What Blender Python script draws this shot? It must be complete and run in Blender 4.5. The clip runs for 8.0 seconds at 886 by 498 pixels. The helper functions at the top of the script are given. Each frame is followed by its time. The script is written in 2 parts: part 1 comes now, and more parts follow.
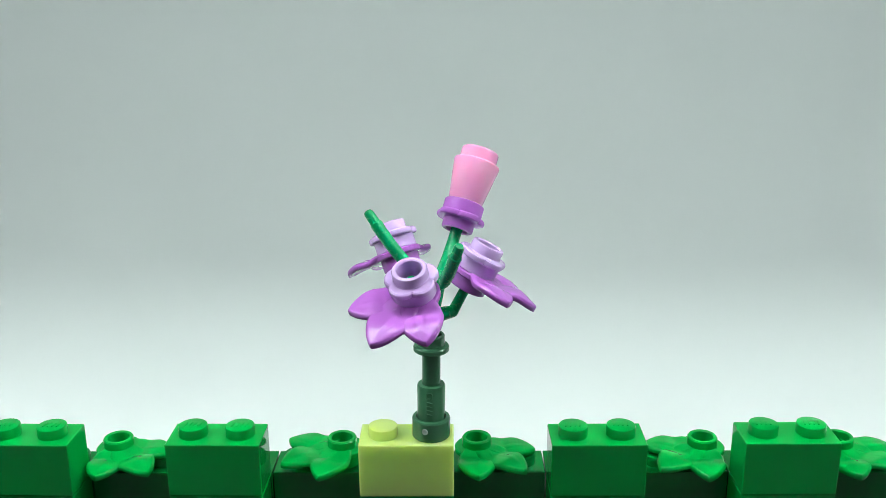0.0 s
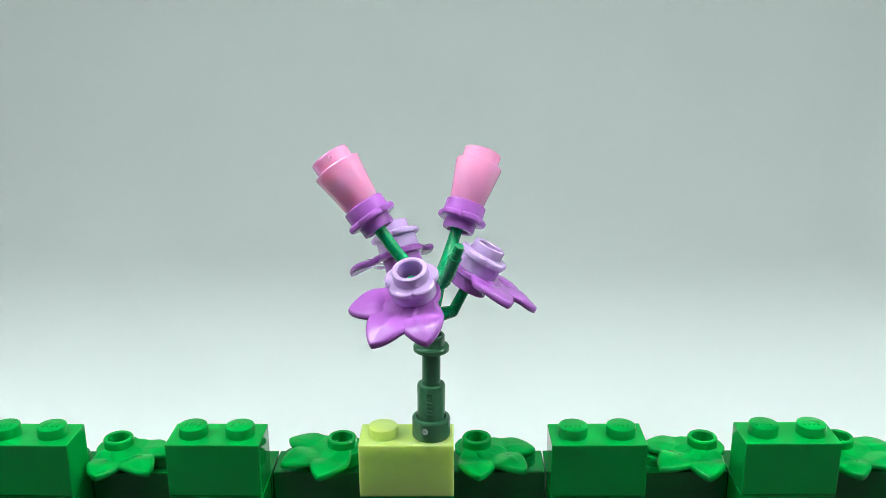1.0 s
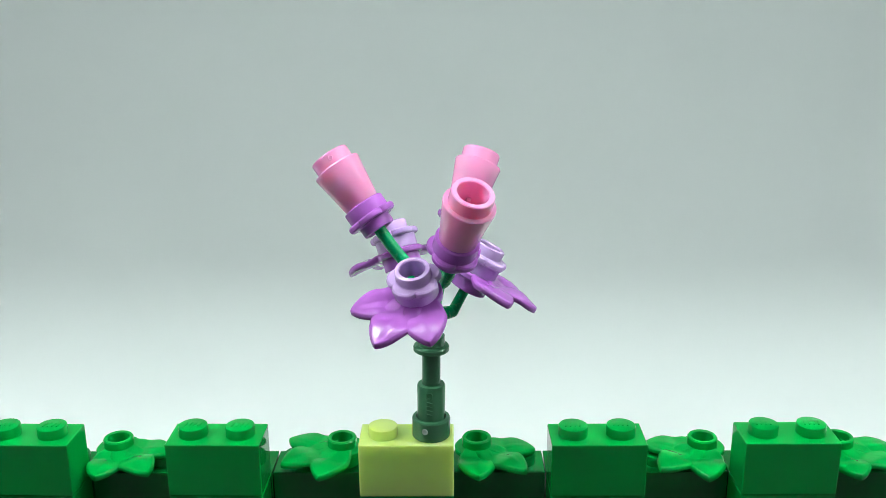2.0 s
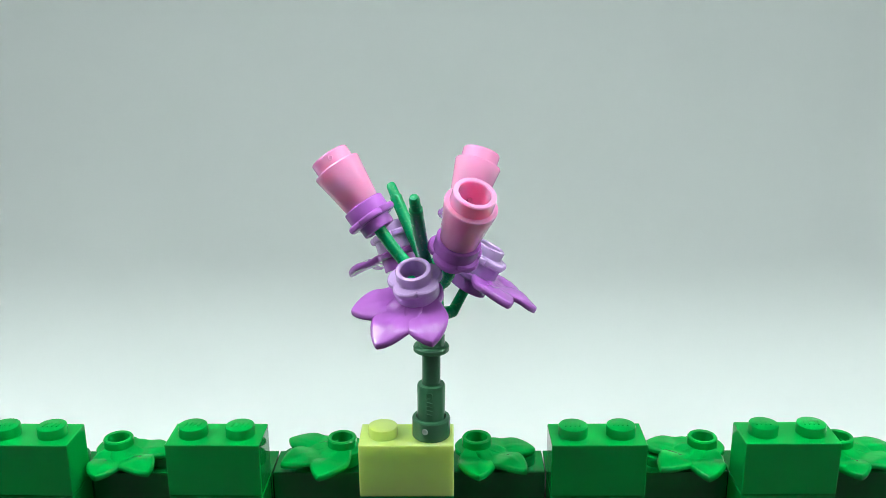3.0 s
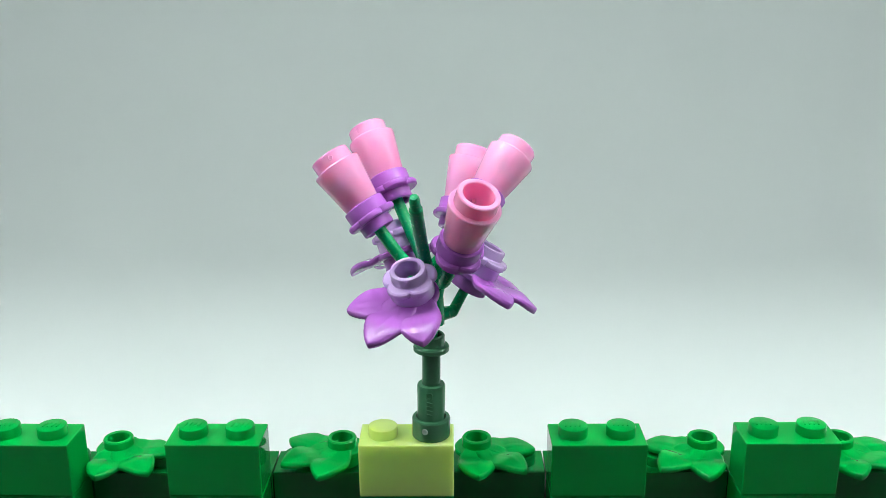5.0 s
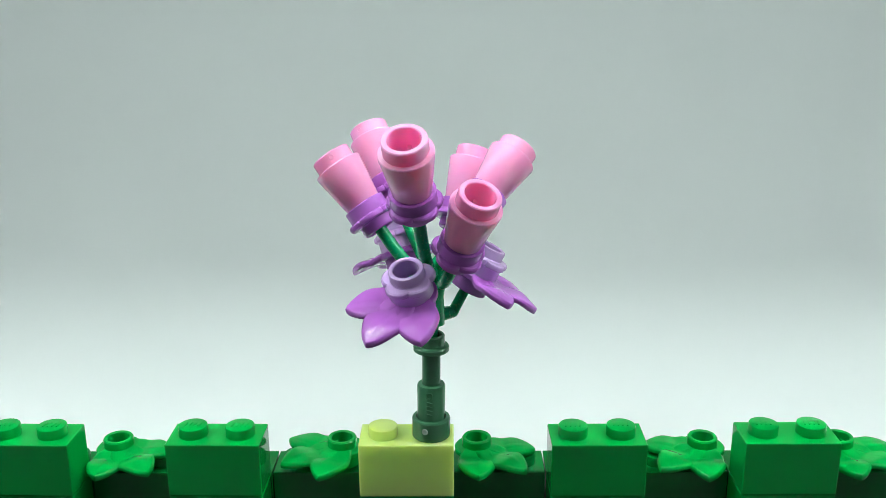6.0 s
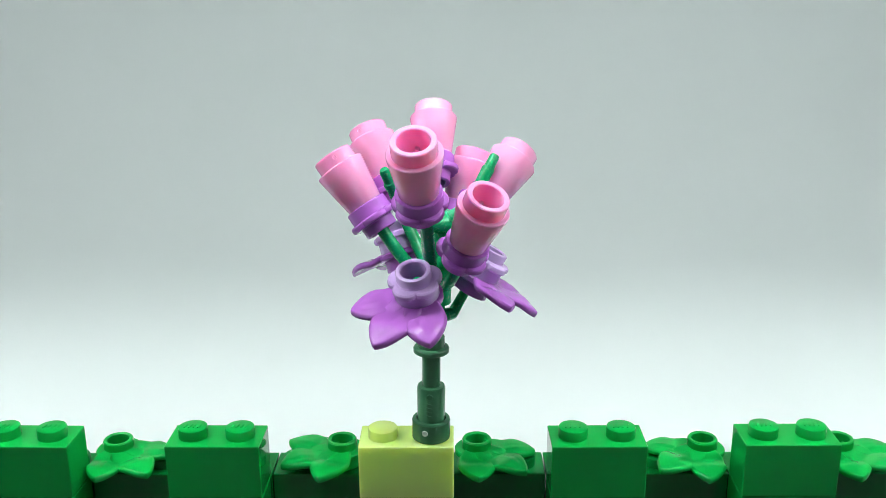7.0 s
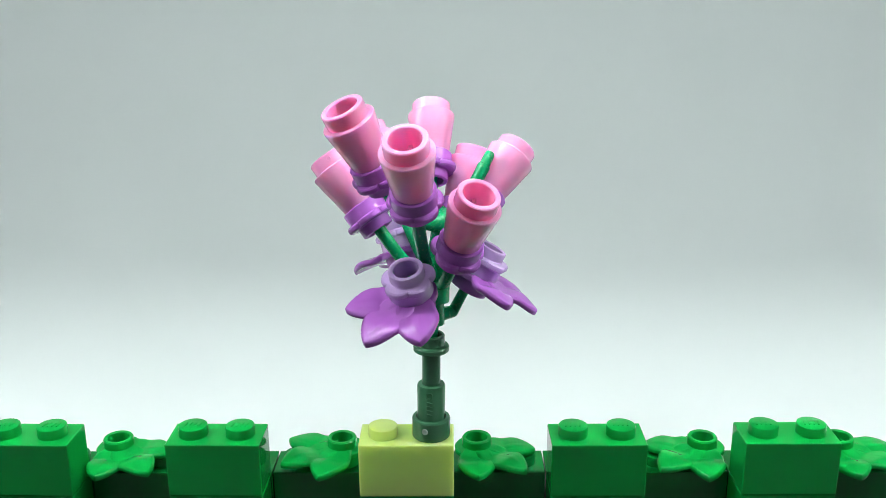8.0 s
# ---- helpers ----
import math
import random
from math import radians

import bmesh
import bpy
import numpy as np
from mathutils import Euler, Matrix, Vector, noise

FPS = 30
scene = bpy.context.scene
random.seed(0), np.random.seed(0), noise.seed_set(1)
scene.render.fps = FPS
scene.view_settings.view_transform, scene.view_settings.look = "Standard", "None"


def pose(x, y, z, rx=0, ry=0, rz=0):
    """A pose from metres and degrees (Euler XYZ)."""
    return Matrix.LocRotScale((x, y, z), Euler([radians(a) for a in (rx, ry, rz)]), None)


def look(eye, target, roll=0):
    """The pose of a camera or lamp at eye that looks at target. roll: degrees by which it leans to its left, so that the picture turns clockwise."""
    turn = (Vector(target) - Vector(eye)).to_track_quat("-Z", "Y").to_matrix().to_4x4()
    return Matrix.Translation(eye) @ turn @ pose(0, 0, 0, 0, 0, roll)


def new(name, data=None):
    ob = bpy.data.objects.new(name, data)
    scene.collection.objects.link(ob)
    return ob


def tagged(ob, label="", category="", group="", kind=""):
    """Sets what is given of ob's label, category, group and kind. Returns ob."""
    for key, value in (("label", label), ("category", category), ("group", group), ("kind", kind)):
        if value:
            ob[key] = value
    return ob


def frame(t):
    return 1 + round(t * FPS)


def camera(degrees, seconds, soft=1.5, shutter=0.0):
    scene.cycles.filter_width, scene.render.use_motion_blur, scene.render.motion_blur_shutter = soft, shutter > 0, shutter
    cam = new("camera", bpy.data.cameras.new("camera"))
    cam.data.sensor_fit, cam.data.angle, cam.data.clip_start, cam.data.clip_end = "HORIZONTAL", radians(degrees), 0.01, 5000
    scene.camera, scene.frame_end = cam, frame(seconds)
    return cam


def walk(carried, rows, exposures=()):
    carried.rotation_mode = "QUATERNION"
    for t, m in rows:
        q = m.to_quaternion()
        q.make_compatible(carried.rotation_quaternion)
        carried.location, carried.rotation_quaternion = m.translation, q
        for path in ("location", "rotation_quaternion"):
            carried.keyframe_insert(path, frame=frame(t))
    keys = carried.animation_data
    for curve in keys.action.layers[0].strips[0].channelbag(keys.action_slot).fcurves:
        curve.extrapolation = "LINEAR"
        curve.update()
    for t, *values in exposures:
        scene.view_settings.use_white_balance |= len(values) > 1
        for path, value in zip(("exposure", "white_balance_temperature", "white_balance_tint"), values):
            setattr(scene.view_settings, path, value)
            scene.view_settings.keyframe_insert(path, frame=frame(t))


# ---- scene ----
MM = 0.001

# ---- camera and its way ----
cam = camera(49.14, 8.0, soft=0.9)
EYE = Vector((8.12, -142.85, 78.10)) * MM
AHEAD = Vector((-0.01161, 0.95520, -0.29573))


def eye_pose(lift=0.0):
    """The camera's standing pose; lift: degrees by which a nudge tips it upwards."""
    m = look(EYE, EYE + AHEAD, -0.437)
    return m @ pose(0, 0, 0, lift, 0, 0)


walk(cam, [
    (0.0, eye_pose()), (3.23, eye_pose()), (3.27, eye_pose(0.065)), (3.63, eye_pose(0.065)), (3.67, eye_pose()),
    (6.93, eye_pose()), (6.97, eye_pose(0.09)), (7.03, eye_pose(0.09)), (7.07, eye_pose(0.04)), (7.17, eye_pose()), (8.0, eye_pose()),
], exposures=[
    (0.0, 0.0, 6500, 10), (0.433, 0.0, 6500, 10), (0.467, 0.13, 6500, 13), (0.533, 0.13, 6500, 13), (0.6, 0.0, 6500, 10),
    (3.233, 0.0, 6500, 10), (3.267, 0.10, 6500, 12.5), (3.333, 0.10, 6500, 12.5), (3.4, 0.0, 6500, 10),
    (6.967, 0.0, 6500, 10), (7.0, 0.13, 6500, 13), (7.033, 0.13, 6500, 13), (7.1, 0.0, 6500, 10),
    (7.9, 0.0, 6500, 10), (7.9333, 0.12, 6500, 13.5), (8.0, 0.12, 6500, 13.5)])

# ---- light ----
world = bpy.data.worlds.new("dim room")
scene.world = world
world.use_nodes = True
world.node_tree.nodes["Background"].inputs["Color"].default_value = (0.8, 0.9, 1.0, 1)
world.node_tree.nodes["Background"].inputs["Strength"].default_value = 0.02


def area_lamp(name, m, sx, sy, watts, colour):
    data = bpy.data.lights.new(name, "AREA")
    data.shape, data.size, data.size_y, data.energy, data.color = "RECTANGLE", sx, sy, watts, colour
    ob = new(name, data)
    ob.matrix_world = m
    return ob


# an led panel overhead, a little in front of the hedge
LAMP_Y, LAMP_Z, LAMP_L, LAMP_W = -32.0, 164.0, 640.0, 120.0
area_lamp("led_panel_light", pose(0, LAMP_Y * MM, LAMP_Z * MM), LAMP_L * MM, LAMP_W * MM, 0.215, (0.835, 1.0, 0.968))


# ---- materials ----
def nodes_of(name):
    mat = bpy.data.materials.new(name)
    mat.use_nodes = True
    tree = mat.node_tree
    return mat, tree, tree.nodes["Principled BSDF"]


def plastic(name, colour, rough=0.10, sss=0.0, vary=0.04, shine=0.5, deep=0.8, bleed=(1.0, 1.0, 1.0)):
    """Glossy moulded plastic: slight unevenness of tint, fine handling marks in the gloss, faint moulding waves.
    sss, deep (mm) and bleed: how far light travels inside it."""
    mat, tree, p = nodes_of(name)
    n, ln = tree.nodes, tree.links
    co = n.new("ShaderNodeTexCoord")
    info = n.new("ShaderNodeObjectInfo")
    big = n.new("ShaderNodeTexNoise")
    big.inputs["Scale"].default_value, big.inputs["Detail"].default_value = 140, 3
    ln.new(co.outputs["Object"], big.inputs["Vector"])
    add = n.new("ShaderNodeMath")
    add.operation = "ADD"
    ln.new(big.outputs["Fac"], add.inputs[0])
    ln.new(info.outputs["Random"], add.inputs[1])
    ramp = n.new("ShaderNodeMapRange")
    ramp.inputs["From Min"].default_value, ramp.inputs["From Max"].default_value = 0.3, 1.7
    ramp.inputs["To Min"].default_value, ramp.inputs["To Max"].default_value = 1 - vary, 1 + vary
    ln.new(add.outputs[0], ramp.inputs["Value"])
    hsv = n.new("ShaderNodeHueSaturation")
    hsv.inputs["Color"].default_value = (*colour, 1)
    ln.new(ramp.outputs[0], hsv.inputs["Value"])
    ln.new(hsv.outputs[0], p.inputs["Base Color"])
    fine = n.new("ShaderNodeTexNoise")
    fine.inputs["Scale"].default_value, fine.inputs["Detail"].default_value = 1900, 4
    ln.new(co.outputs["Object"], fine.inputs["Vector"])
    gloss = n.new("ShaderNodeMapRange")
    gloss.inputs["From Min"].default_value, gloss.inputs["From Max"].default_value = 0.35, 0.75
    gloss.inputs["To Min"].default_value, gloss.inputs["To Max"].default_value = rough * 0.75, rough * 1.7
    ln.new(fine.outputs["Fac"], gloss.inputs["Value"])
    ln.new(gloss.outputs[0], p.inputs["Roughness"])
    wave = n.new("ShaderNodeTexNoise")
    wave.inputs["Scale"].default_value, wave.inputs["Detail"].default_value = 260, 2
    ln.new(co.outputs["Object"], wave.inputs["Vector"])
    bump = n.new("ShaderNodeBump")
    bump.inputs["Strength"].default_value, bump.inputs["Distance"].default_value = 0.015, 0.0001
    ln.new(wave.outputs["Fac"], bump.inputs["Height"])
    ln.new(bump.outputs[0], p.inputs["Normal"])
    p.inputs["IOR"].default_value = 1.53
    p.inputs["Specular IOR Level"].default_value = shine
    p.inputs["Subsurface Weight"].default_value = sss
    p.inputs["Subsurface Radius"].default_value = bleed
    p.inputs["Subsurface Scale"].default_value = deep * MM
    return mat


def matt(name, colour, rough, scale, vary, relief=0.0002):
    mat, tree, p = nodes_of(name)
    n, ln = tree.nodes, tree.links
    co = n.new("ShaderNodeTexCoord")
    a = n.new("ShaderNodeTexNoise")
    a.inputs["Scale"].default_value, a.inputs["Detail"].default_value = scale, 6
    ln.new(co.outputs["Object"], a.inputs["Vector"])
    ramp = n.new("ShaderNodeMapRange")
    ramp.inputs["To Min"].default_value, ramp.inputs["To Max"].default_value = 1 - vary, 1 + vary
    ln.new(a.outputs["Fac"], ramp.inputs["Value"])
    hsv = n.new("ShaderNodeHueSaturation")
    hsv.inputs["Color"].default_value = (*colour, 1)
    ln.new(ramp.outputs[0], hsv.inputs["Value"])
    ln.new(hsv.outputs[0], p.inputs["Base Color"])
    b = n.new("ShaderNodeTexNoise")
    b.inputs["Scale"].default_value, b.inputs["Detail"].default_value = scale * 30, 3
    ln.new(co.outputs["Object"], b.inputs["Vector"])
    bump = n.new("ShaderNodeBump")
    bump.inputs["Strength"].default_value, bump.inputs["Distance"].default_value = 0.15, relief
    ln.new(b.outputs["Fac"], bump.inputs["Height"])
    ln.new(bump.outputs[0], p.inputs["Normal"])
    p.inputs["Roughness"].default_value = rough
    return mat


def glowing(name, colour, strength):
    mat, tree, p = nodes_of(name)
    p.inputs["Base Color"].default_value = (0.8, 0.8, 0.75, 1)
    p.inputs["Emission Color"].default_value = (*colour, 1)
    p.inputs["Emission Strength"].default_value = strength
    return mat


DARK_GREEN = plastic("dark green plastic", (0.0, 0.18, 0.03), shine=0.26)
GREEN = plastic("bright green plastic", (0.0, 0.345, 0.050), rough=0.045, shine=0.2)
LIME = plastic("pale lime plastic", (0.70, 0.97, 0.25), rough=0.13, sss=0.8, deep=3.5, bleed=(1.0, 1.0, 0.5))
STAND = plastic("dark sand green plastic", (0.05, 0.19, 0.092), rough=0.14)
PALE = plastic("stressed pale green plastic", (0.42, 0.52, 0.44), rough=0.3)
STEM = plastic("deep green soft plastic", (0.0, 0.31, 0.11), rough=0.2, sss=0.3, shine=0.35)
PINK = plastic("bright pink plastic", (0.94, 0.37, 0.61), rough=0.055, sss=0.6, deep=1.8, bleed=(1.0, 0.45, 0.6))
LAVENDER = plastic("pale lavender plastic", (0.61, 0.41, 0.74), rough=0.09, sss=0.2, deep=1.0)
PURPLE = plastic("medium lavender plastic", (0.42, 0.125, 0.52), rough=0.05, sss=0.1, deep=0.6, shine=0.42)
PAPER = matt("white backdrop paper", (0.78, 0.81, 0.80), 0.8, 9, 0.02)
ROOM = matt("plain grey wall paint", (0.20, 0.20, 0.21), 0.8, 4, 0.08)
TABLE = matt("grey table laminate", (0.10, 0.10, 0.10), 0.95, 20, 0.1)
LED = glowing("white led", (0.885, 1.0, 0.98), 100.0)
METAL = matt("white lacquered sheet", (0.7, 0.7, 0.7), 0.35, 30, 0.04)


# ---- mesh helpers (all lengths in millimetres) ----
def mesh_of(name, bm, material, smooth=28):
    for v in bm.verts:
        v.co *= MM
    bmesh.ops.recalc_face_normals(bm, faces=bm.faces)
    me = bpy.data.meshes.new(name)
    bm.to_mesh(me)
    bm.free()
    me.materials.append(material)
    if smooth:
        me.shade_smooth()
        me.set_sharp_from_angle(angle=radians(smooth))
    return me


def part(name, bm, material, parent, label="", m=None, smooth=28):
    me = bm if isinstance(bm, bpy.types.Mesh) else mesh_of(name, bm, material, smooth)
    ob = new(name, me)
    ob.parent = parent
    if m is not None:
        ob.matrix_basis = m
    return tagged(ob, label)


def at(x, y, z, rx=0, ry=0, rz=0):
    return pose(x * MM, y * MM, z * MM, rx, ry, rz)


def along(p, d, spin=0.0):
    """A pose at p (mm) whose own z axis points along d."""
    turn = Vector((0, 0, 1)).rotation_difference(Vector(d).normalized()).to_matrix().to_4x4()
    return Matrix.Translation(Vector(p) * MM) @ turn @ pose(0, 0, 0, 0, 0, spin)


def lathe(profile, n=40, bm=None, swell=None):
    """Turns (radius, height) pairs round z. swell(angle, radius, height) may change a radius."""
    bm = bm or bmesh.new()
    rings = []
    for r, z in profile:
        if r < 1e-6:
            rings.append([bm.verts.new((0, 0, z))])
            continue
        ring = []
        for i in range(n):
            a = 2 * math.pi * i / n
            q = swell(a, r, z) if swell else r
            ring.append(bm.verts.new((q * math.cos(a), q * math.sin(a), z)))
        rings.append(ring)
    for a, b in zip(rings, rings[1:]):
        for i in range(n):
            j = (i + 1) % n
            vs = [a[i % len(a)], a[j % len(a)], b[j % len(b)], b[i % len(b)]]
            vs = list(dict.fromkeys(vs))
            if len(vs) > 2:
                bm.faces.new(vs)
    return bm


def block(x0, x1, y0, y1, z0, z1, bevel=0.18, bm=None):
    bm = bm or bmesh.new()
    made = bmesh.ops.create_cube(bm, size=1)["verts"]
    for v in made:
        v.co = Vector(((x0 + x1) / 2 + v.co.x * (x1 - x0), (y0 + y1) / 2 + v.co.y * (y1 - y0), (z0 + z1) / 2 + v.co.z * (z1 - z0)))
    if bevel:
        edges = list({e for v in made for e in v.link_edges})
        bmesh.ops.bevel(bm, geom=edges, offset=bevel, segments=3, affect="EDGES", profile=0.5)
    return bm


def tube(points, radii, n=14):
    """A round bar along points, closed with domed ends."""
    bm = bmesh.new()
    pts = [Vector(p) for p in points]
    rings, side = [], Vector((1, 0, 0))
    for i, p in enumerate(pts):
        d = (pts[min(i + 1, len(pts) - 1)] - pts[max(i - 1, 0)]).normalized()
        side = (side - side.dot(d) * d).normalized()
        other = d.cross(side)
        rings.append([bm.verts.new(p + radii[i] * (math.cos(a) * side + math.sin(a) * other)) for a in (2 * math.pi * k / n for k in range(n))])
    for a, b in zip(rings, rings[1:]):
        for k in range(n):
            bm.faces.new((a[k], a[(k + 1) % n], b[(k + 1) % n], b[k]))
    bm.faces.new(rings[0])
    bm.faces.new(rings[-1])
    return bm


def thing(name, label, category, m=None, group=""):
    ob = new(name)
    ob.empty_display_size = 0.005
    if m is not None:
        ob.matrix_basis = m
    return tagged(ob, label, category, group)


# ---- the setting ----
FLOOR = -19.2


def backdrop():
    """White paper that lies flat and sweeps up at the back."""
    bm = bmesh.new()
    line = [(8.6, FLOOR), (12.0, FLOOR), (SWEEP_START, FLOOR)]
    for i in range(1, 33):
        a = math.pi / 2 * i / 32
        line.append((SWEEP_START + SWEEP_R * math.sin(a), FLOOR + SWEEP_R * (1 - math.cos(a))))
    line.append((SWEEP_START + SWEEP_R, 285.0))
    rows = []
    for thick in (0.0, 0.4):
        rows.append([[bm.verts.new((x, y + (thick if i > 20 else 0), z - (thick if i <= 20 else 0))) for x in (-420.0, 420.0)] for i, (y, z) in enumerate(line)])
    for k, r in enumerate(rows):
        for a, b in zip(r, r[1:]):
            bm.faces.new((a[0], a[1], b[1], b[0]))
    for i in range(len(line) - 1):
        for s in (0, 1):
            bm.faces.new((rows[0][i][s], rows[0][i + 1][s], rows[1][i + 1][s], rows[1][i][s]))
    for i in (0, -1):
        bm.faces.new((rows[0][i][0], rows[0][i][1], rows[1][i][1], rows[1][i][0]))
    ob = new("backdrop", mesh_of("backdrop", bm, PAPER, 30))
    tagged(ob, "white seamless paper sweeping up behind the brick hedge", "backdrop", kind="structure")


SWEEP_START, SWEEP_R = 158.0, 92.0
backdrop()


def setting(name, bm, material, label, category):
    return tagged(new(name, mesh_of(name, bm, material, 30)), label, category, kind="structure")


setting("floor", block(-500, 500, -620, 420, FLOOR - 40, FLOOR - 0.03, 0), TABLE, "plain dark grey table surface under the white paper", "floor")
setting("wall_west", block(-530, -500, -620, 420, FLOOR - 0.03, 460, 0), ROOM, "plain grey booth wall", "wall")
setting("wall_east", block(500, 530, -620, 420, FLOOR - 0.03, 460, 0), ROOM, "plain grey booth wall", "wall")
setting("wall_north", block(-530, 530, 420, 450, FLOOR - 0.03, 460, 0), ROOM, "plain grey booth wall", "wall")
setting("wall_south", block(-530, 530, -650, -620, FLOOR - 0.03, 460, 0), ROOM, "plain grey booth wall", "wall")
setting("ceiling", block(-530, 530, -650, 450, 460, 490, 0), ROOM, "plain grey booth ceiling", "ceiling")


def led_lamp():
    lamp = thing("led_panel", "white led panel lamp hanging on cables from the ceiling", "lamp")
    part("housing", block(-LAMP_L / 2 - 12, LAMP_L / 2 + 12, LAMP_Y - LAMP_W / 2 - 10, LAMP_Y + LAMP_W / 2 + 10, LAMP_Z + 1, LAMP_Z + 16, 1.0), METAL, lamp)
    dot = mesh_of("led", block(-1.2, 1.2, -1.2, 1.2, -0.4, 0.4, 0), LED, 0)
    for y in (-26.0, -19.0, -12.0, -5.0, 2.0):
        for i in range(56):
            part("led", dot, LED, lamp, m=at(LAMP_L * (i / 51 - 0.5) * 0.94, y, LAMP_Z - 0.6))
    for x in (-120, 120):
        for y in (LAMP_Y - 40, LAMP_Y + 40):
            part("cable", tube([(x, y, LAMP_Z + 15 + 31.25 * k) for k in range(9)], [1.2] * 9, 8), METAL, lamp, "thin white hanging cable")


led_lamp()

# ---- bricks ----
STUD_R, STUD_H = 2.45, 1.75


def stud_mesh(material):
    bm = lathe([(STUD_R, -0.05), (STUD_R, STUD_H - 0.18), (STUD_R - 0.06, STUD_H - 0.05), (STUD_R - 0.18, STUD_H), (0, STUD_H)], 36)
    # worn raised mark on the top, four slanted strokes
    for k in range(0 if material is LIME else 4):
        x = -1.15 + 0.77 * k
        b = block(-0.13, 0.13, -0.62, 0.62, STUD_H - 0.05, STUD_H + 0.14, 0.05)
        bmesh.ops.rotate(b, verts=b.verts, cent=(0, 0, 0), matrix=Matrix.Rotation(radians(-12), 3, "Z"))
        for v in b.verts:
            v.co.x += x
        tmp = bpy.data.meshes.new("stroke")
        b.to_mesh(tmp)
        b.free()
        bm.from_mesh(tmp)
        bpy.data.meshes.remove(tmp)
    return mesh_of("stud", bm, material)


STUDS = {m.name: stud_mesh(m) for m in (GREEN, LIME, DARK_GREEN)}


def brick(name, studs, material, m, label, group="", bare=()):
    """A one-deep brick with its front-left-bottom at the pose; bare: studs to leave off where something sits."""
    ob = thing(name, label, "brick", m, group)
    w = studs * 8 - 0.2
    part("body", block(-w / 2, w / 2, 0, 7.8, 0, 9.55, 0.2), material, ob, smooth=0)
    for i in range(studs):
        if i not in bare:
            part("stud", STUDS[material.name], material, ob, m=at((i - (studs - 1) / 2) * 8, 3.9, 9.55, 0, 0, 180))
    return ob


HEDGE = "bricks of the hedge"
for n, dx, dy, turn in ((-2, -0.15, 0.4, -1.2), (-1, -0.2, 0.3, -0.7), (1, 0.0, 0.05, 0.6), (2, -0.05, 0.5, 0.2)):
    brick("toy_brick", 2, GREEN, at(32 * n + dx, dy, -9.6, 0, 0, turn), "bright green plastic two-stud brick on the hedge front", HEDGE)
    brick("toy_brick", 2, GREEN, at(32 * n + dx, dy + 0.15, -19.22, 0, 0, turn), "bright green plastic two-stud brick at the hedge foot", HEDGE)
brick("toy_brick", 2, LIME, at(0, 0, -9.6), "pale lime plastic two-stud brick carrying the flower stand", HEDGE)
brick("toy_brick", 2, GREEN, at(0, 0.15, -19.22), "bright green plastic two-stud brick at the hedge foot", HEDGE)
for c, k in ((-72, 4), (-40, 4), (0, 6), (40, 4), (72, 4)):
    brick("toy_brick", k, DARK_GREEN, at(c, 8.05, -19.2), "dark green plastic long brick in the lower back row", HEDGE)


# ---- leaf plates ----
def ease(t, a, b):
    u = min(1.0, max(0.0, (t - a) / (b - a)))
    return u * u * (3 - 2 * u)


def leaf_blade(length, width, lean=0.0, lift=0.0, crest=0.3, droop=1.0, roll=0.0):
    """One pointed leaf along +x: it dips behind the plate's rim, swells to a crest, and its tip droops.
    A short bent crease runs along its middle; the rim is rounded and the edge thick; roll tips it sideways."""
    nl, nw = 34, 20
    bm = bmesh.new()
    top, low = [], []
    for i in range(nl + 1):
        t = 1 - (1 - i / nl) ** 1.5
        x = 1.2 + (length - 1.2) * t
        if t < 0.52:
            spread = 0.66 + 0.34 * math.sin(math.pi / 2 * t / 0.52)
        else:
            spread = max(0.0, 1 - ((t - 0.52) / 0.48) ** 1.5) ** 0.68
        half = max(0.06, width / 2 * spread)
        z0 = 3.4 + lift - 0.38 * math.exp(-((t - 0.36) / 0.13) ** 2) + crest * math.exp(-((t - 0.66) / 0.17) ** 2) - droop * max(0.0, (t - 0.6) / 0.4) ** 2
        mid = lean * t * t
        a, b = [], []
        for j in range(nw + 1):
            s = math.sin(math.pi / 2 * (-1 + 2 * j / nw))
            y = s * half + mid
            inset = half * (1 - abs(s))
            rim = 0.34 * max(0.0, 1 - inset / 0.5) ** 2
            path = y - mid - 0.45 * math.sin(math.pi * (t - 0.2) * 1.5) * (1 if lean >= 0 else -1)
            long = ease(t, 0.26, 0.4) * (1 - ease(t, 0.7, 0.88))
            vein = (0.15 * math.exp(-(path / 0.22) ** 2) - 0.10 * math.exp(-((path - 0.5) / 0.3) ** 2)) * long
            side = 0.05 * math.exp(-((abs(s) * half - 0.55 * (x - 5.2)) / 0.22) ** 2) * ease(t, 0.3, 0.5) * (1 - abs(s))
            dish = -(0.30 * s * s + 0.03 * abs(s)) * spread * ease(t, 0.25, 0.55) + roll * s * half * ease(t, 0.35, 0.8)
            a.append(bm.verts.new((x, y, z0 + dish + vein + side - rim)))
            b.append(bm.verts.new((x, mid + (y - mid) * 0.97, z0 + dish - 1.15 + 0.3 * max(0.0, 1 - inset / 0.45) ** 2)))
        top.append(a)
        low.append(b)
    for g, flip in ((top, False), (low, True)):
        for i in range(nl):
            for j in range(nw):
                f = (g[i][j], g[i + 1][j], g[i + 1][j + 1], g[i][j + 1])
                bm.faces.new(f[::-1] if flip else f)
    for i in range(nl):
        for j in (0, nw):
            bm.faces.new((top[i][j], top[i + 1][j], low[i + 1][j], low[i][j]))
    for i in (0, nl):
        for j in range(nw):
            bm.faces.new((top[i][j], top[i][j + 1], low[i][j + 1], low[i][j]))
    return bm


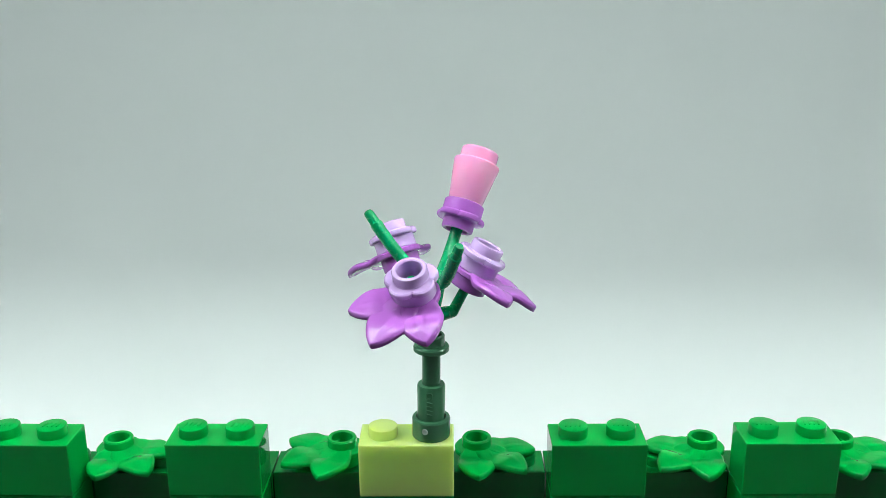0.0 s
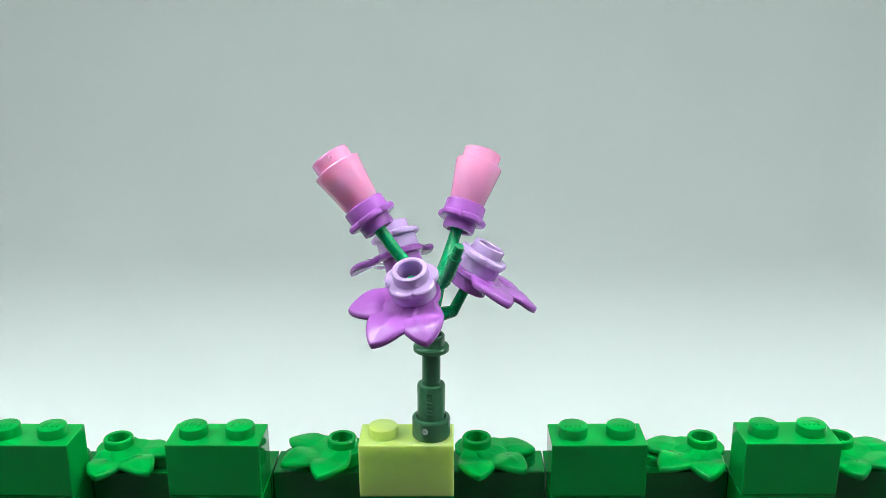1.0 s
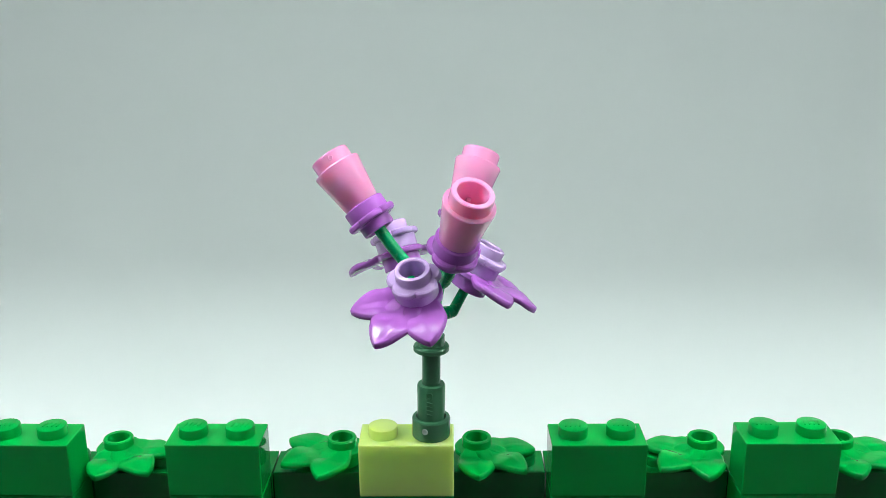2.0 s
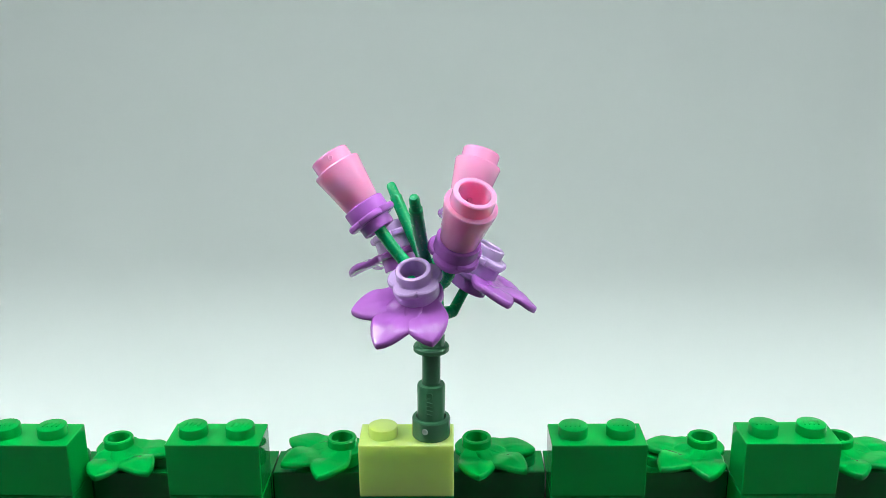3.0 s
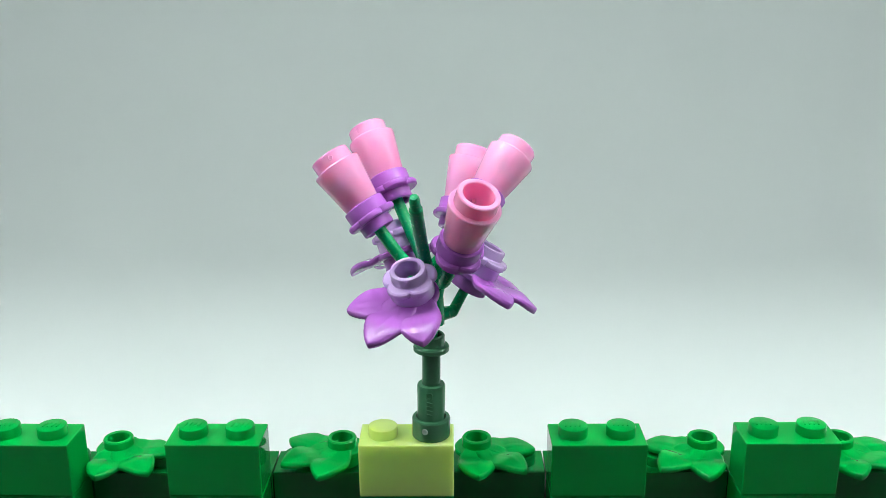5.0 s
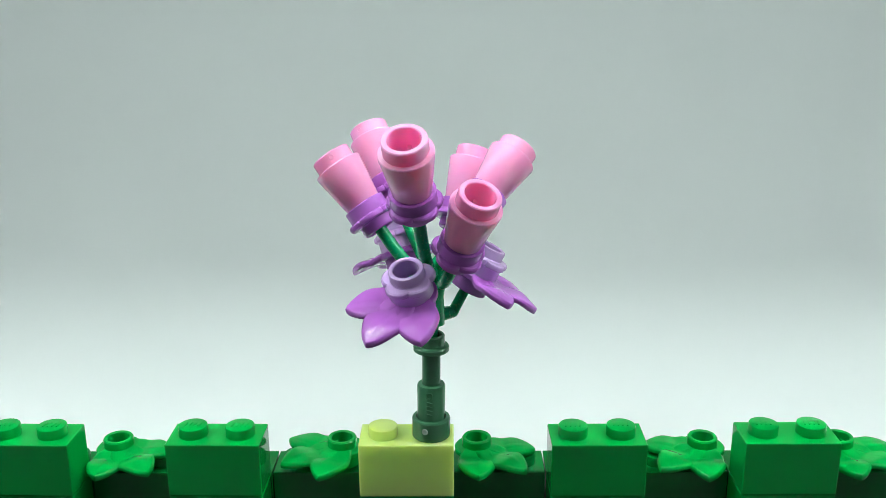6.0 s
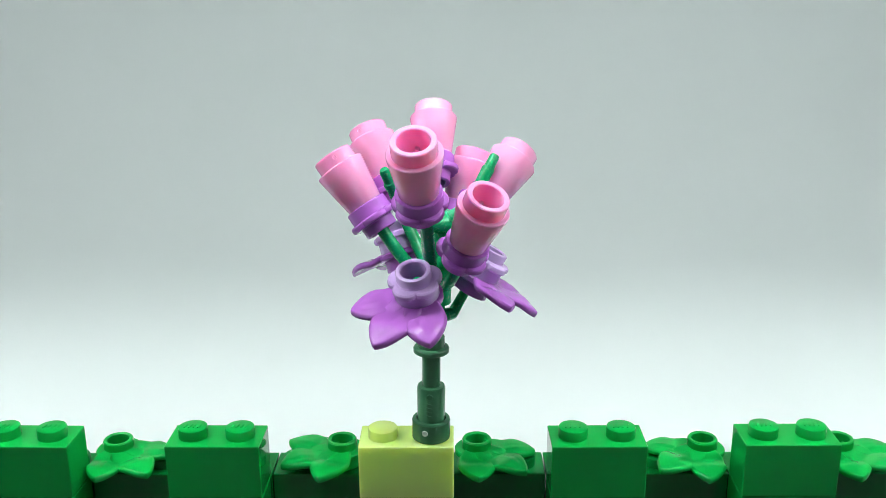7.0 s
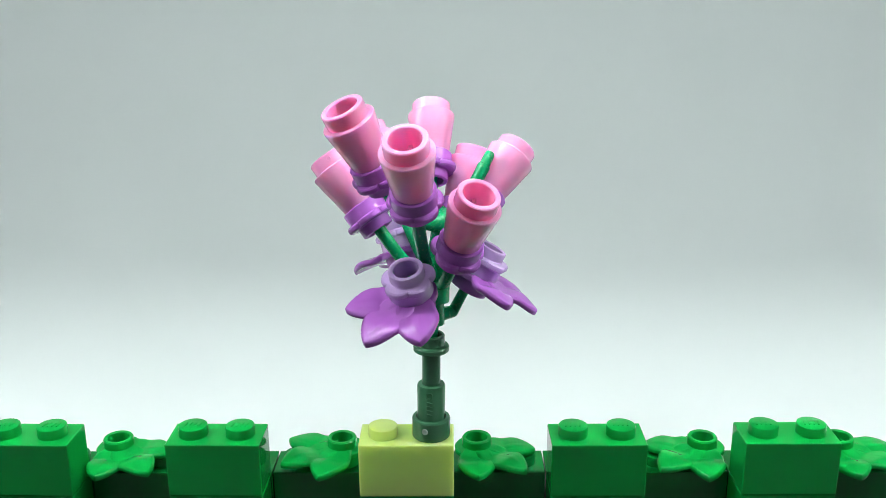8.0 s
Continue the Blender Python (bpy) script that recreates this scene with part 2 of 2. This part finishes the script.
def leaf_plate(ob, material, fan=0.0):
    """Round plate with an open stud and three leaves that fan to +x."""
    part("plate", lathe([(3.1, 0.0), (3.25, 0.12), (3.25, 2.05), (3.75, 2.1), (3.95, 2.3), (3.95, 2.95), (3.75, 3.15), (2.7, 3.2), (2.6, 3.3), (2.6, 4.7), (2.42, 4.92), (2.0, 4.92), (1.85, 4.78), (1.85, 2.4), (1.3, 2.3), (1.3, 0.0), (3.1, 0.0)], 44), material, ob,
         m=pose(0, 0, 0, 0, 0, fan))
    for angle, length, lean, lift, crest, droop, roll in ((-46, 10.4, 0.3, 0.0, 0.1, 0.35, 0.03), (0, 11.6, 0.2, 0.05, 0.32, 0.55, -0.04), (46, 10.4, -0.3, 0.02, 0.05, 0.75, -0.03)):
        part("leaf", leaf_blade(length, 6.8, lean, lift, crest, droop, roll), material, ob, m=pose(0, 0, 0, 0, 0, fan + angle), smooth=60)


for x, fan in ((-52, 310), (-12, 208), (12, 315), (52, 219.5), (76, 316)):
    leaf_plate(thing("leaf_plate", "bright green plastic three-leaf plate clipped on the hedge", "leaf", at(x, 11.95, -9.6), "leaves of the hedge"), GREEN, fan)

# ---- flower stand ----
STAND_X, STAND_Y = 4.0, 3.9


def flower_stand():
    ob = thing("flower_stand", "dark green plastic stepped tube standing on a lime brick", "stand", at(STAND_X + 0.1, STAND_Y, 0, 0, 0.7, 0))
    part("base", lathe([(2.6, 0), (3.1, 0), (3.2, 0.15), (3.2, 3.2), (3.05, 3.45), (2.5, 3.5), (2.5, 0.2), (2.6, 0)], 40), STAND, ob)
    part("lower_tube", lathe([(2.3, 3.3), (2.35, 9.1), (2.2, 9.4), (1.4, 9.45), (1.4, 3.3), (2.3, 3.3)], 40), STAND, ob)
    part("upper_tube", lathe([(1.52, 9.3), (1.52, 15.6), (0.9, 15.6), (0.9, 9.3), (1.52, 9.3)], 32), STAND, ob)
    part("collar", lathe([(1.5, 15.3), (2.8, 15.35), (2.95, 15.5), (2.95, 16.1), (2.8, 16.3), (2.25, 16.4), (2.2, 18.0), (2.05, 18.2), (1.7, 18.2), (1.6, 18.0), (1.6, 15.3)], 40), STAND, ob)
    part("gate_mark", lathe([(0.5, -0.1), (0.5, 0.14), (0.4, 0.2), (0.25, 0.12), (0, 0.12)], 16), PALE, ob, "pale round moulding mark", m=at(-0.95, -3.06, 2.0, 90, 0, -17))
    # raised mark on the lower tube: a ring and plain strokes, one above the other
    part("mark", lathe([(0.60, -0.1), (0.60, 0.06), (0.52, 0.12), (0.42, 0.06), (0.38, -0.1)], 20), STAND, ob, m=at(-0.25, -2.29, 8.1, 90, 0, -6))
    for k in range(4):
        part("mark", block(-0.48, 0.48, -0.16, 0.1, -0.11, 0.11, 0.05), STAND, ob, m=at(-0.25, -2.27, 4.7 + 0.72 * k, 0, 14, -5))


flower_stand()


# ---- flowers ----
def lobes(a, r, z):
    return r + 0.75 * (abs(math.cos(2.5 * a)) ** 0.65 - 0.62) if r > 3.6 else r


def petal_plate_mesh(name, material):
    """Small round plate with a five-lobed rim and an open stud on top."""
    prof = [(2.4, 0), (3.35, 0), (3.45, 0.12), (3.45, 2.05), (3.75, 2.1), (3.95, 2.3), (4.0, 2.65), (3.9, 3.0), (3.65, 3.18), (2.85, 3.2), (2.72, 3.35), (2.72, 4.6), (2.62, 4.82), (2.45, 4.9), (2.1, 4.9), (1.92, 4.72), (1.9, 1.0), (2.4, 1.0), (2.4, 0)]
    return mesh_of(name, lathe(prof, 90, swell=lobes), material)


LAV_PLATE = petal_plate_mesh("blossom", LAVENDER)
PUR_PLATE = petal_plate_mesh("collar", PURPLE)


def cone_mesh():
    prof = [(1.9, 0.0), (2.85, 0.0), (2.92, 0.1), (4.0, 7.05), (4.0, 7.25), (3.9, 7.38), (3.24, 7.42), (3.24, 9.42), (3.1, 9.6), (2.5, 9.6), (2.36, 9.45), (2.3, 3.2), (0, 3.0)]
    bm = lathe(prof, 56)
    # four ribs inside the mouth
    for k in range(4):
        b = block(1.55, 2.45, -0.32, 0.32, 3.0, 6.4, 0.1)
        bmesh.ops.rotate(b, verts=b.verts, cent=(0, 0, 0), matrix=Matrix.Rotation(radians(45 + 90 * k), 3, "Z"))
        tmp = bpy.data.meshes.new("rib")
        b.to_mesh(tmp)
        b.free()
        bm.from_mesh(tmp)
        bpy.data.meshes.remove(tmp)
    return mesh_of("cone", bm, PINK)


CONE = cone_mesh()
BUDS = "pink buds of the bouquet"


def flower_bud(spin=0.0, gate=None):
    ob = thing("flower_bud", "pink plastic cone bud with a purple scalloped collar", "flower bud", group=BUDS)
    part("collar", PUR_PLATE, PURPLE, ob, "purple scalloped collar", m=at(0, 0, 4.9, 180, 0, spin))
    cone = part("cone", CONE, PINK, ob, "pink hollow cone", m=at(0, 0, 4.9, 0, 0, spin + 20))
    if gate is not None:
        part("gate_mark", lathe([(0.42, 0.03), (0.36, 0.07), (0.28, 0.05), (0.2, -0.15), (0, -0.2)], 14), PINK, cone,
             m=pose(0, 0, 0, 0, 0, gate - spin - 20) @ at(3.22, 0, 8.6, 0, 90, 0))
    return ob


def blossom(fan, spin=0.0):
    ob = thing("leafed_flower", "lavender blossom on a purple three-leaf plastic plate", "flower", group="lavender flowers of the bouquet")
    leaf_plate(ob, PURPLE, fan)
    part("blossom", LAV_PLATE, LAVENDER, ob, "pale lavender scalloped blossom", m=at(0, 0, 3.2, 0, 0, spin))
    return ob


# base point (mm), axis, spin, seconds at which it is set in place
BUD_SPOTS = {
    "a": ((8.5, 14.5, 32.65), (0.292, 0.453, 0.842), 10, 0.0),
    "b": ((-3.7, 5.7, 35.35), (-0.569, 0.281, 0.773), 60, 0.467),
    "c": ((8.0, -3.0, 32.70), (0.257, -0.461, 0.849), 25, 1.4),
    "d": ((-1.2, 13.8, 37.75), (-0.383, 0.497, 0.779), 0, 3.267),
    "e": ((10.75, 4.7, 37.95), (0.534, 0.540, 0.650), 30, 4.2),
    "f": ((2.7, -7.5, 41.4), (-0.078, -0.500, 0.863), 15, 5.133),
    "g": ((4.4, 14.5, 41.10), (-0.011, 0.616, 0.788), 45, 7.0),
    "h": ((-2.1, -2.9, 44.30), (-0.386, -0.287, 0.876), 20, 7.9333),
}
FLOWER_SPOTS = {
    "front": ((2.46, -3.16, 25.45), (-0.134, -0.395, 0.909), 234.5),
    "back": ((-0.5, 12.2, 26.7), (-0.312, 0.356, 0.881), 115),
    "right": ((10.0, 6.87, 25.17), (0.467, 0.065, 0.882), 348.8),
}


def curve_points(p0, p1, p2, p3, n=18):
    out = []
    for i in range(n + 1):
        t = i / n
        out.append((1 - t) ** 3 * p0 + 3 * t * (1 - t) ** 2 * p1 + 3 * t * t * (1 - t) * p2 + t ** 3 * p3)
    return out


def stem_cluster(foot, node, ends, label, reach=3.75, thick=1.5, shift=0.0):
    """One moulded stem: a core pushed into the bouquet and three arms. node: where the arms part (mm from the core's
    foot sideways, height); ends: (point, direction) where a flower sits."""
    base = Vector((STAND_X + shift, STAND_Y, foot))
    ob = thing("branching_sprig", label, "sprig", Matrix.Translation(base * MM), "sprigs of the bouquet")
    top = Vector((node[0], node[1], node[2] - foot))
    rise = top.z
    line = curve_points(Vector((0, 0, 0)), Vector((0, 0, rise * 0.4)), top - Vector((0, 0, rise * 0.3)), top, 10) + [top + Vector((0, 0, k)) for k in (0.5, 0.9, 1.05)]
    part("core", tube(line, [thick] * 11 + [thick * 0.85, thick * 0.5, thick * 0.1], 22), STEM, ob)
    for point, way in ends:
        p, d = Vector(point) - base, Vector(way).normalized()
        if reach > 5:  # low arms leave the core sideways and then run straight
            knee = p - 4.7 * d
            pts = curve_points(top - Vector((0, 0, 1)), top * 0.4 + knee * 0.6, knee, knee, 5) + [knee + (p - knee) * k / 13 for k in range(1, 14)]
        else:
            knee = p - min(0.7 * (p - top).length, (p.z - top.z) / d.z) * d
            pts = curve_points(top - Vector((0, 0, 1)), top.lerp(knee, 0.7), knee, p)
        slim = 0.85 if reach > 5 else 1.0
        rad = [slim + (thick - slim) * (1 - i / 18) ** 4 for i in range(19)]
        for k, r in ((0.9, 1.05), (1.2, 1.0), (1.35, 0.85), (reach - 0.55, 0.80), (reach - 0.15, 0.62), (reach, 0.3)):
            pts.append(p + k * d)
            rad.append(r)
        part("arm", tube(pts, rad), STEM, ob)
    return ob


def spot(k):
    return BUD_SPOTS[k][:2] if k in BUD_SPOTS else FLOWER_SPOTS[k][:2]


stem_low = stem_cluster(16.5, (0.5, 0, 22.0), [spot("front"), spot("back"), spot("right")], "deep green branching stem in the stand holding lavender flowers", 6.3, 1.3)
stem_mid = stem_cluster(17.5, (1.5, 0, 28.0), [spot("a"), spot("b"), spot("c")], "deep green three-armed plastic stem in the bouquet", 3.75, 1.2)
stem_tall = stem_cluster(20.0, (-0.4, 0.3, 29.5), [spot("d"), spot("e"), spot("f")], "deep green three-armed plastic stem holding the inner buds", thick=1.6, shift=0.9)
stem_top = stem_cluster(24.0, (1.5, 0.6, 38.0), [spot("g"), spot("h"), ((12.3, 5.2, 44.8), (0.45, 0.45, 0.77))], "deep green three-armed plastic stem on top of the bouquet", 3.75, 2.1, 1.2)

flowers = {}
for key, (p, d, fan) in FLOWER_SPOTS.items():
    flowers[key] = blossom(fan, 20)
GATES = {"b": 0.0, "d": -28.0}  # moulding marks that face the lens, degrees round the cone from straight ahead


def bud_gate(key):
    if key not in GATES:
        return None
    way = along(*BUD_SPOTS[key][:2]).inverted() @ EYE
    return math.degrees(math.atan2(way.y, way.x)) + GATES[key]


buds = {k: flower_bud(v[2], bud_gate(k)) for k, v in BUD_SPOTS.items()}

# ---- what moves ----
# the bouquet leans and twists a little each time it is touched: seconds, degrees to the right, degrees of twist
LEANS = [(0.0, 0.0, 0.0), (0.467, 0.0, 0.0), (1.4, 0.0, 0.0), (2.333, 0.0, 0.0), (3.267, 0.5, 0.0), (4.2, 0.0, 0.0), (5.133, 0.4, 0.0),
         (6.067, 0.3, 0.3), (7.0, 1.7, 3.0), (7.9333, 0.0, 0.0)]
# single buds shift on their own arms as others are pushed in
EXTRA = {
    "a": [(0.467, 0.8), (1.4, 0.4), (3.267, 0.0), (4.2, -2.0)],
    "b": [(7.9333, -0.5)],
    "g": [(7.0, 0.6), (7.9333, 0.0)],
    "c": [(1.4, -1.7), (2.333, -1.2), (3.267, -0.3), (4.2, 0.0), (7.0, -0.4), (7.9333, 0.0)],
    "d": [(3.267, 0.5), (4.2, 0.0)],
    "f": [(5.133, -0.6), (6.067, 0.0), (7.0, -1.5), (7.9333, 0.0)],
}
# the lavender flowers turn on the stem: seconds, degrees to the right, degrees of twist
FLOWER_TURNS = {
    "front": [(0.467, 0.2, 0.0), (1.4, 0.5, 1.8), (2.333, 0.5, 2.6), (3.267, 0.7, 0.5), (4.2, 0.0, -1.4), (5.133, -0.2, -2.6), (6.067, 0.2, -0.2), (7.0, 1.4, 1.2), (7.9333, 0.0, -3.0)],
    "back": [(0.467, 0.5, -1.4), (1.4, 0.3, -0.7), (3.267, 0.8, -1.4), (5.133, 1.0, -3.0), (6.067, 0.8, -1.6), (7.0, 1.2, -2.6), (7.9333, 1.2, -4.0)],
    "right": [(0.467, 0.8, 0.0), (3.267, 1.2, 0.0), (7.0, 2.4, 0.0), (7.9333, 1.2, -2.0)],
}
STEP = 1 / 30


def lean_pose(deg, twist):
    pivot = Matrix.Translation(Vector((STAND_X, STAND_Y, 17)) * MM)
    return pivot @ pose(0, 0, 0, 0, deg, twist) @ pivot.inverted()


def placed_rows(m, since, waiting=None, extra=(), turns=None):
    """Rows for a thing that waits on the table and is set into the bouquet at a moment, then leans with it."""
    rows, last = [], None
    for t, deg, twist in LEANS:
        own = ([0.0] + [d for s, d in extra if s <= t + 0.01])[-1]
        if turns is not None:
            deg, twist = ([(0.0, 0.0)] + [(d, w) for s, d, w in turns if s <= t + 0.01])[-1]
        now = lean_pose(deg + own, twist) @ m if t >= since - 0.01 else waiting
        if last is not None:
            rows.append((t - STEP, last))
        rows.append((t, now))
        last = now
    rows.append((8.0, last))
    return rows


def motions():
    for key, (p, d, fan) in FLOWER_SPOTS.items():
        walk(flowers[key], placed_rows(along(p, d), 0.0, turns=FLOWER_TURNS[key]))
    for i, (key, (p, d, spin, since)) in enumerate(BUD_SPOTS.items()):
        rest = at(70 + 14 * (i % 4), -112 - 14 * (i // 4), FLOOR - 0.03)
        walk(buds[key], placed_rows(along(p, d), since, rest, EXTRA.get(key, ())))
    for i, (stem, since) in enumerate(((stem_low, 0.0), (stem_mid, 0.0), (stem_tall, 2.333), (stem_top, 6.067))):
        home = stem.matrix_basis.copy()
        walk(stem, placed_rows(home, since, at(20 + 34 * i, -230, FLOOR - 0.03)))


motions()
